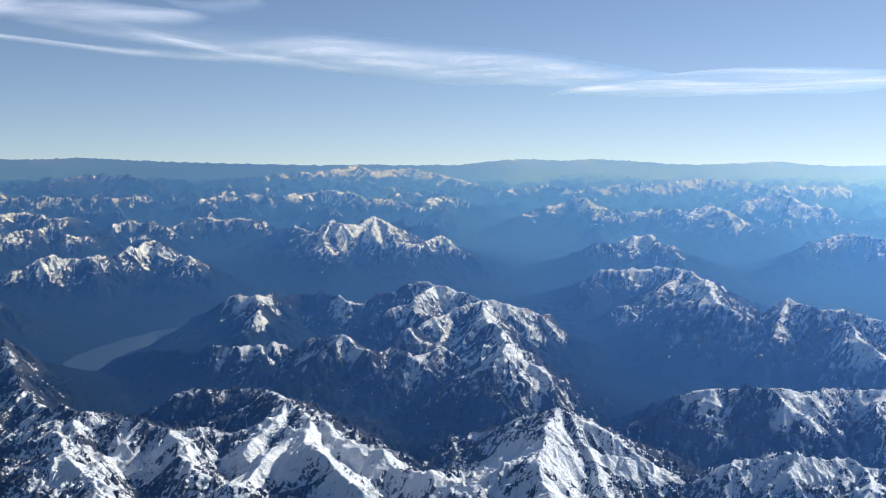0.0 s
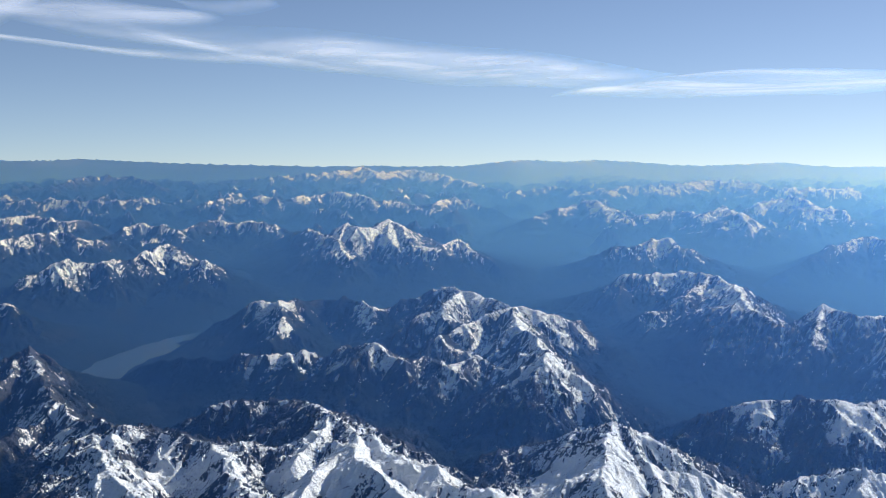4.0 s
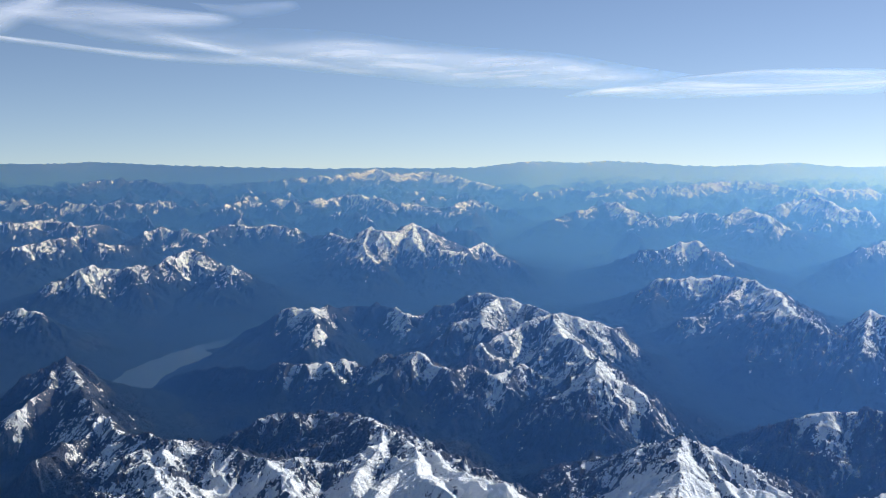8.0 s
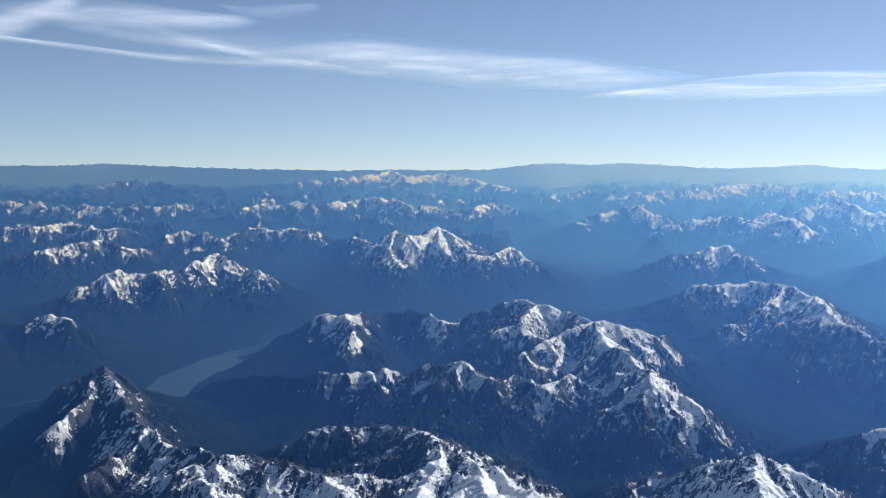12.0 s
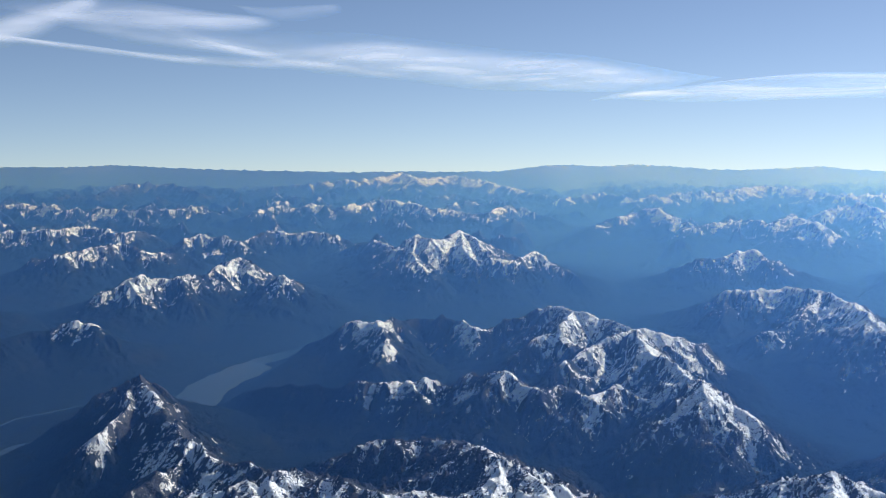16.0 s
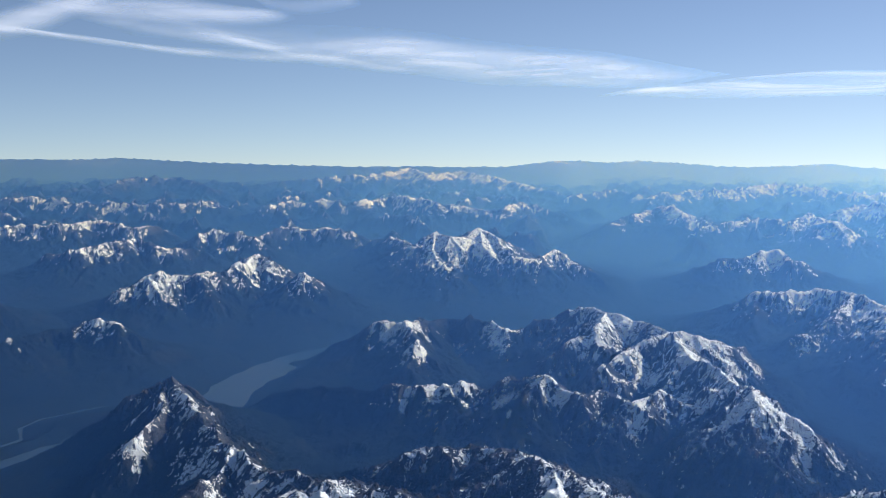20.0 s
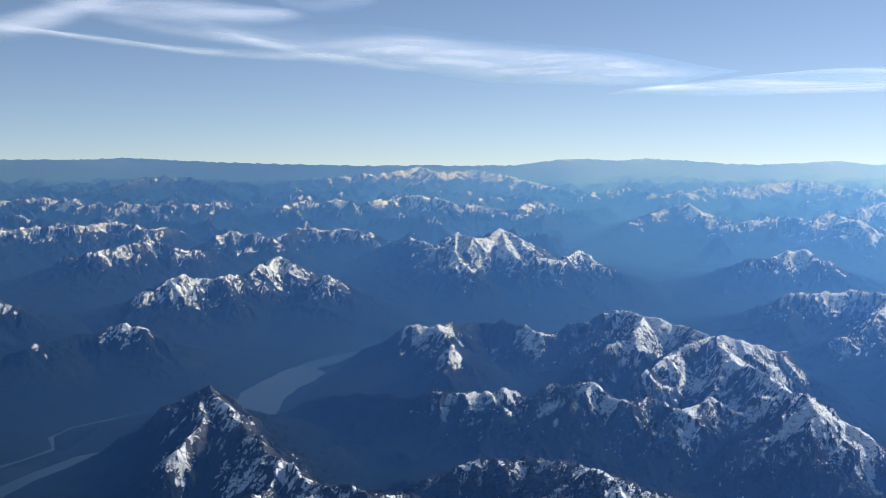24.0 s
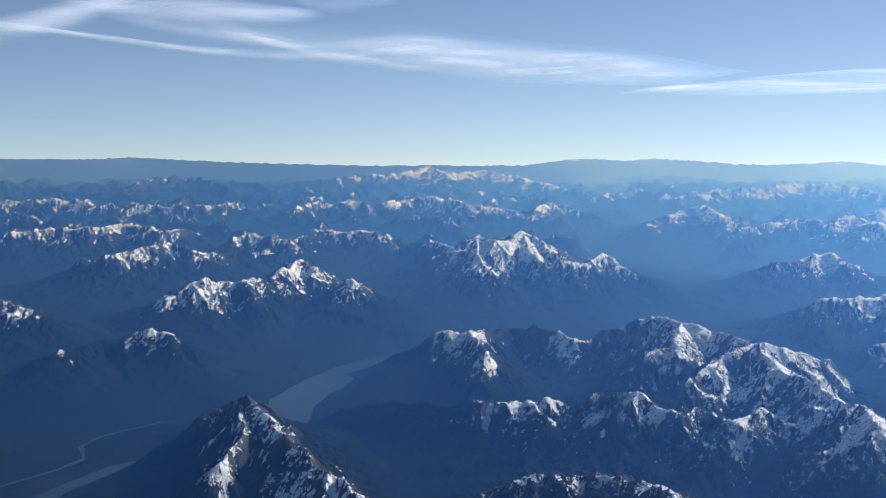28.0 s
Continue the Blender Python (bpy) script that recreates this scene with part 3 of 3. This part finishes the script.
snow = snow - 0.5 * bare_crest - 0.45 * smooth(2450, 2650, fy_) * (1 - smooth(-750, -600, fx_))
rock = smooth(40, 62, height + 16 * patch + 6 * groove) * 0.9 + 0.3 * smooth(1.0, 1.5, steep)

cell_owner = owner.reshape(ROWS, COLS)[:-1, :-1].ravel()
low = height.reshape(ROWS, COLS)[:-1, :-1].ravel() < 7
cell_owner = np.where(low, -1, cell_owner)
corner0 = (np.arange(ROWS - 1)[:, None] * COLS + np.arange(COLS - 1)[None, :]).ravel()
quads = np.stack([corner0, corner0 + 1, corner0 + COLS + 1, corner0 + COLS], -1)
flat_place, flat_normal = place.reshape(-1, 3), normal.reshape(-1, 3)


def sheet(name, cells, origin=(0, 0, 0)):
    """One mesh object of some cells of the ground."""
    used, inverse = np.unique(quads[cells], return_inverse=True)
    inverse = inverse.reshape(-1)
    me = bpy.data.meshes.new(name)
    me.vertices.add(len(used))
    me.vertices.foreach_set("co", (flat_place[used] - np.array(origin)).astype(np.float32).ravel())
    me.loops.add(len(inverse))
    me.loops.foreach_set("vertex_index", inverse.astype(np.int32))
    me.polygons.add(len(cells))
    me.polygons.foreach_set("loop_start", np.arange(0, len(inverse), 4, dtype=np.int32))
    me.polygons.foreach_set("use_smooth", np.ones(len(cells), bool))
    me.update(calc_edges=True)
    for key, values in (("snow", np.minimum(snow, 0.67 + 0.3 * near + 0.16 * field * (1 - deep))), ("rock", rock)):
        me.attributes.new(key, "FLOAT", "POINT").data.foreach_set("value", np.clip(values[used], 0, 1.5).astype(np.float32))
    me.normals_split_custom_set_from_vertices(flat_normal[used].astype(np.float32))
    me.materials.append(TERRAIN)
    ob = new(name, me)
    return ob


tagged(sheet("ground", np.flatnonzero(cell_owner < 0)), "dark forested valley floors between the mountains", "valley", kind="structure")


def patches(key):
    """The number of the connected patch of like cells that each cell lies in, and the sizes of the patches."""
    key = key.reshape(ROWS - 1, COLS - 1)
    fresh = np.ones(key.shape, bool)
    fresh[:, 1:] = key[:, 1:] != key[:, :-1]
    strip = (np.cumsum(fresh.ravel()) - 1).reshape(key.shape)          # runs of like cells along each row
    same = key[1:] == key[:-1]
    pairs = np.unique(np.stack([strip[:-1][same], strip[1:][same]], -1), axis=0)
    root = list(range(int(strip.max()) + 1))

    def find(a):
        while root[a] != a:
            root[a] = root[root[a]]
            a = root[a]
        return a

    for a, c in pairs.tolist():
        a, c = find(a), find(c)
        if a != c:
            root[max(a, c)] = min(a, c)
    mark = np.array([find(a) for a in range(len(root))])[strip].ravel()
    return mark, np.bincount(mark)


SMALLEST = 36
KINDS = ("forest_slope", "rock_crest", "snowfield")
cover = np.where(snow[corner0] > 0.5, 2, np.where((height + 10 * patch)[corner0] > 47, 1, 0))
for _ in range(2):                                   # small holes and flecks of snow go with what surrounds them
    mark, size = patches(cell_owner * 3 + cover)
    small = (size[mark] < SMALLEST) & (cell_owner >= 0)
    cover = np.where(small, np.where(cover == 2, 1, 2), cover)
mark, size = patches(cell_owner * 3 + cover)
for number, (label, slope, crests) in enumerate(RANGES):
    own = np.flatnonzero(cell_owner == number)
    if not len(own):
        continue
    peak = max(crests[0], key=lambda c: c[2])
    base = (peak[0], peak[1], -drop(peak[0], peak[1]))
    top = tagged(new("mountain"), label, "mountain", group="mountain ranges", kind="thing")
    top.location = base
    own = own[np.argsort(mark[own], kind="stable")]
    rest = []
    for cells in np.split(own, np.flatnonzero(np.diff(mark[own])) + 1):
        if len(cells) < SMALLEST:
            rest.append(cells)
        else:
            sheet(KINDS[cover[cells[0]]], cells, base).parent = top
    if rest:                                         # crumbs too small to tell apart
        crumbs = tagged(sheet("rubble", np.concatenate(rest), base), kind="stuff")
        crumbs.parent = top


def conifers(count):
    """The dark conifers of the nearest slopes, each a small spire, as one mesh."""
    rng = np.random.default_rng(5)
    cover = fbm(fx_, fy_, 30, 3, 301) + 0.5 * fbm(fx_, fy_, 9, 2, 311)
    area = fy_ ** 2.5
    want = (fy_ < 960) & (height > 5) & (height < 69) & (steep < 1.5)
    chance = np.where(want, area * np.clip(0.55 + cover - 0.022 * np.clip(height - 40, 0, 40) - 0.25 * snow, 0.0, 1), 0)
    pick = rng.choice(len(fx_), count, p=chance / chance.sum())
    centre = flat_place[pick] + np.stack([rng.uniform(-0.8, 0.8, count), rng.uniform(-0.8, 0.8, count), np.zeros(count)], -1)
    tall, turn = rng.uniform(0.7, 1.6, count), rng.uniform(0, 6.28, count)
    wide = tall * rng.uniform(0.2, 0.3, count)
    verts = np.empty((count, 4, 3), np.float32)
    for k in range(3):
        a = turn + k * 2.0944
        verts[:, k] = centre + np.stack([wide * np.cos(a), wide * np.sin(a), np.full(count, -0.5)], -1)
    verts[:, 3] = centre + np.stack([0 * tall, 0 * tall, tall], -1)
    first = np.arange(count)[:, None] * 4
    loops = np.concatenate([first + k for k in ((0, 1, 3), (1, 2, 3), (2, 0, 3))], 1).reshape(-1)
    me = bpy.data.meshes.new("conifer_forest")
    me.vertices.add(count * 4)
    me.vertices.foreach_set("co", verts.ravel())
    me.loops.add(len(loops))
    me.loops.foreach_set("vertex_index", loops.astype(np.int32))
    me.polygons.add(count * 3)
    me.polygons.foreach_set("loop_start", np.arange(0, len(loops), 3, dtype=np.int32))
    me.update(calc_edges=True)
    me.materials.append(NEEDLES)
    return tagged(new("conifer_forest", me), "dark conifer forest scattered over the lower slopes", "forest", kind="stuff")


conifers(90000)


def plain_sheet(name, xs, ys, z, mat):
    bm = bmesh.new()
    grid = [[bm.verts.new((x, y, z - drop(x, y))) for x in xs] for y in ys]
    for r0, r1 in zip(grid, grid[1:]):
        for a, b, c, d in zip(r0, r0[1:], r1[1:], r1):
            bm.faces.new((a, b, c, d))
    me = bpy.data.meshes.new(name)
    bm.to_mesh(me)
    bm.free()
    me.materials.append(mat)
    return new(name, me)


tagged(plain_sheet("lake", np.linspace(-720, -180, 14), np.linspace(520, 1260, 18), 0.0, WATER), "still grey-blue mountain lake between forested shores", "lake", kind="structure")
tagged(plain_sheet("plain", np.linspace(-4900, 4900, 30), np.linspace(-4900, 4930, 30), -14, TERRAIN), "dark lowland that closes the distance", "plain", kind="structure")

# ---- the sky's clouds ----


def cirrus_material():
    """Ice cloud that lets the sky through where it is thin."""
    mat = bpy.data.materials.new("cirrus_ice")
    mat.use_nodes = True
    n, l = mat.node_tree.nodes, mat.node_tree.links
    n.clear()
    out, clear, lit, mix = n.new("ShaderNodeOutputMaterial"), n.new("ShaderNodeBsdfTransparent"), n.new("ShaderNodeBsdfTranslucent"), n.new("ShaderNodeMixShader")
    lit.inputs["Color"].default_value = (0.95, 0.95, 0.96, 1)
    body, flow, scl = n.new("ShaderNodeAttribute"), n.new("ShaderNodeAttribute"), n.new("ShaderNodeVectorMath")
    body.attribute_name, flow.attribute_name = "body", "flow"
    scl.operation = "MULTIPLY"
    scl.inputs[1].default_value = (0.8, 0.5, 1.0)
    l.new(flow.outputs["Vector"], scl.inputs[0])
    wisp = noise_tex(n, l, scl.outputs[0], 1.0, 4, 0.5)
    puff = noise_tex(n, l, flow.outputs["Vector"], 0.7, 4, 0.5)
    thick = maths(n, l, "MULTIPLY", ramp(n, l, wisp, 0.0, 0.9), ramp(n, l, puff, 0.1, 0.7))
    l.new(maths(n, l, "MULTIPLY", thick, body.outputs["Fac"]), mix.inputs[0])
    l.new(clear.outputs[0], mix.inputs[1])
    l.new(lit.outputs[0], mix.inputs[2])
    l.new(mix.outputs[0], out.inputs["Surface"])
    return mat


CIRRUS = cirrus_material()


def cirrus(label, dense, base, line, steps=12, across=14):
    """A flat ribbon of ice cloud about a line of (x, y, half depth)."""
    pts = np.array(line, float)
    t = np.linspace(0, len(pts) - 1, (len(pts) - 1) * steps + 1)
    # an even curve through the points
    i = np.clip(t.astype(int), 0, len(pts) - 2)
    f = (t - i)[:, None]
    p0, p1, p2, p3 = pts[np.maximum(i - 1, 0)], pts[i], pts[i + 1], pts[np.minimum(i + 2, len(pts) - 1)]
    c = 0.5 * (2 * p1 + (p2 - p0) * f + (2 * p0 - 5 * p1 + 4 * p2 - p3) * f ** 2 + (3 * p1 - p0 - 3 * p2 + p3) * f ** 3)
    s = np.linspace(-1, 1, across)
    run = np.concatenate([[0], np.cumsum(np.hypot(*np.diff(c[:, :2], axis=0).T))])
    x = np.repeat(c[:, :1], across, 1)
    y = c[:, 1:2] + s[None] * 1.3 * np.maximum(c[:, 2:3], 5)
    z = base - drop(x, y) + 5 * np.sin(run / 160)[:, None] + 4 * (1 - s[None] ** 2)
    ends = smooth(0, 0.12, t / t[-1]) * smooth(0, 0.16, 1 - t / t[-1])
    body = dense * ends[:, None] * (1 - s[None] ** 2) ** 2
    flow = np.stack([np.repeat(run[:, None], across, 1) / 300, y / 260 + x / 900, 0 * x + pts[0, 0]], -1)
    middle = len(t) // 2
    top = tagged(new("cirrus_cloud"), label, "cloud", group="cirrus clouds")
    top.location = (x[middle, across // 2], y[middle, across // 2], z[middle, across // 2])
    place_all = np.stack([x, y, z], -1) - np.array(top.location)
    for first in range(0, len(t) - 1, steps):        # one tuft for each stretch of the ribbon
        cut = slice(first, first + steps + 1)
        rows = len(t[cut])
        a = (np.arange(rows - 1)[:, None] * across + np.arange(across - 1)[None]).ravel()
        me = bpy.data.meshes.new("wisp")
        me.from_pydata(place_all[cut].reshape(-1, 3).tolist(), [], np.stack([a, a + 1, a + across + 1, a + across], -1).tolist())
        me.polygons.foreach_set("use_smooth", np.ones(len(me.polygons), bool))
        me.attributes.new("body", "FLOAT", "POINT").data.foreach_set("value", body[cut].astype(np.float32).ravel())
        me.attributes.new("flow", "FLOAT_VECTOR", "POINT").data.foreach_set("vector", flow[cut].astype(np.float32).ravel())
        me.materials.append(CIRRUS)
        new("wisp", me).parent = top
    return top


cirrus("thin white cirrus streak rising to its end", 0.75, 430,
       [(-1581, 2691, 272), (-1137, 2198, 158), (-995, 2047, 125), (-857, 1877, 95), (-732, 1716, 63), (-656, 1597, 41)])
cirrus("broad feathered patch of white cirrus", 0.85, 430,
       [(-850, 1790, 90), (-760, 1850, 200), (-681, 1902, 251), (-592, 1929, 220), (-520, 1952, 145), (-446, 1920, 60)])
cirrus("faint cirrus tail, pale and feathered", 0.5, 430,
       [(-467, 1742, 74), (-422, 1809, 88), (-364, 1789, 78), (-306, 1734, 41)])
cirrus("long thin cirrus thread", 0.62, 430,
       [(-1194, 2167, 102), (-1113, 2309, 174), (-1059, 2497, 203), (-984, 2639, 227), (-915, 2791, 212), (-841, 2918, 208), (-752, 3110, 235), (-638, 3236, 225), (-513, 3374, 244), (-365, 3686, 215), (-229, 3974, 165)])
cirrus("bright combed streak of cirrus", 0.7, 430,
       [(-557, 2649, 154), (-426, 2782, 294), (-282, 2836, 389), (-178, 2908, 364), (-69, 2964, 354), (54, 3125, 365), (216, 3354, 358), (411, 3650, 348), (613, 3956, 322), (841, 4258, 229)])
cirrus("pale combed veil of thin cirrus", 0.6, 430,
       [(-871, 2105, 216), (-730, 2380, 393), (-562, 2812, 617), (-289, 3254, 806), (-6, 3655, 900), (367, 4125, 842), (846, 4300, 413)])
# cloud bank made denser than its ice to carry the glare beside it
cirrus("bright hazy bank of low cirrus with added glare", 0.95, 350,
       [(404, 3594, 351), (540, 3373, 518), (633, 3178, 663), (759, 3047, 729), (889, 2964, 745), (1028, 2896, 746), (1227, 2828, 709), (1414, 2760, 673)])
cirrus("white cirrus bar above the bank", 0.8, 350,
       [(506, 2610, 134), (564, 2502, 184), (616, 2398, 198), (696, 2350, 190), (806, 2329, 212), (965, 2282, 152)])
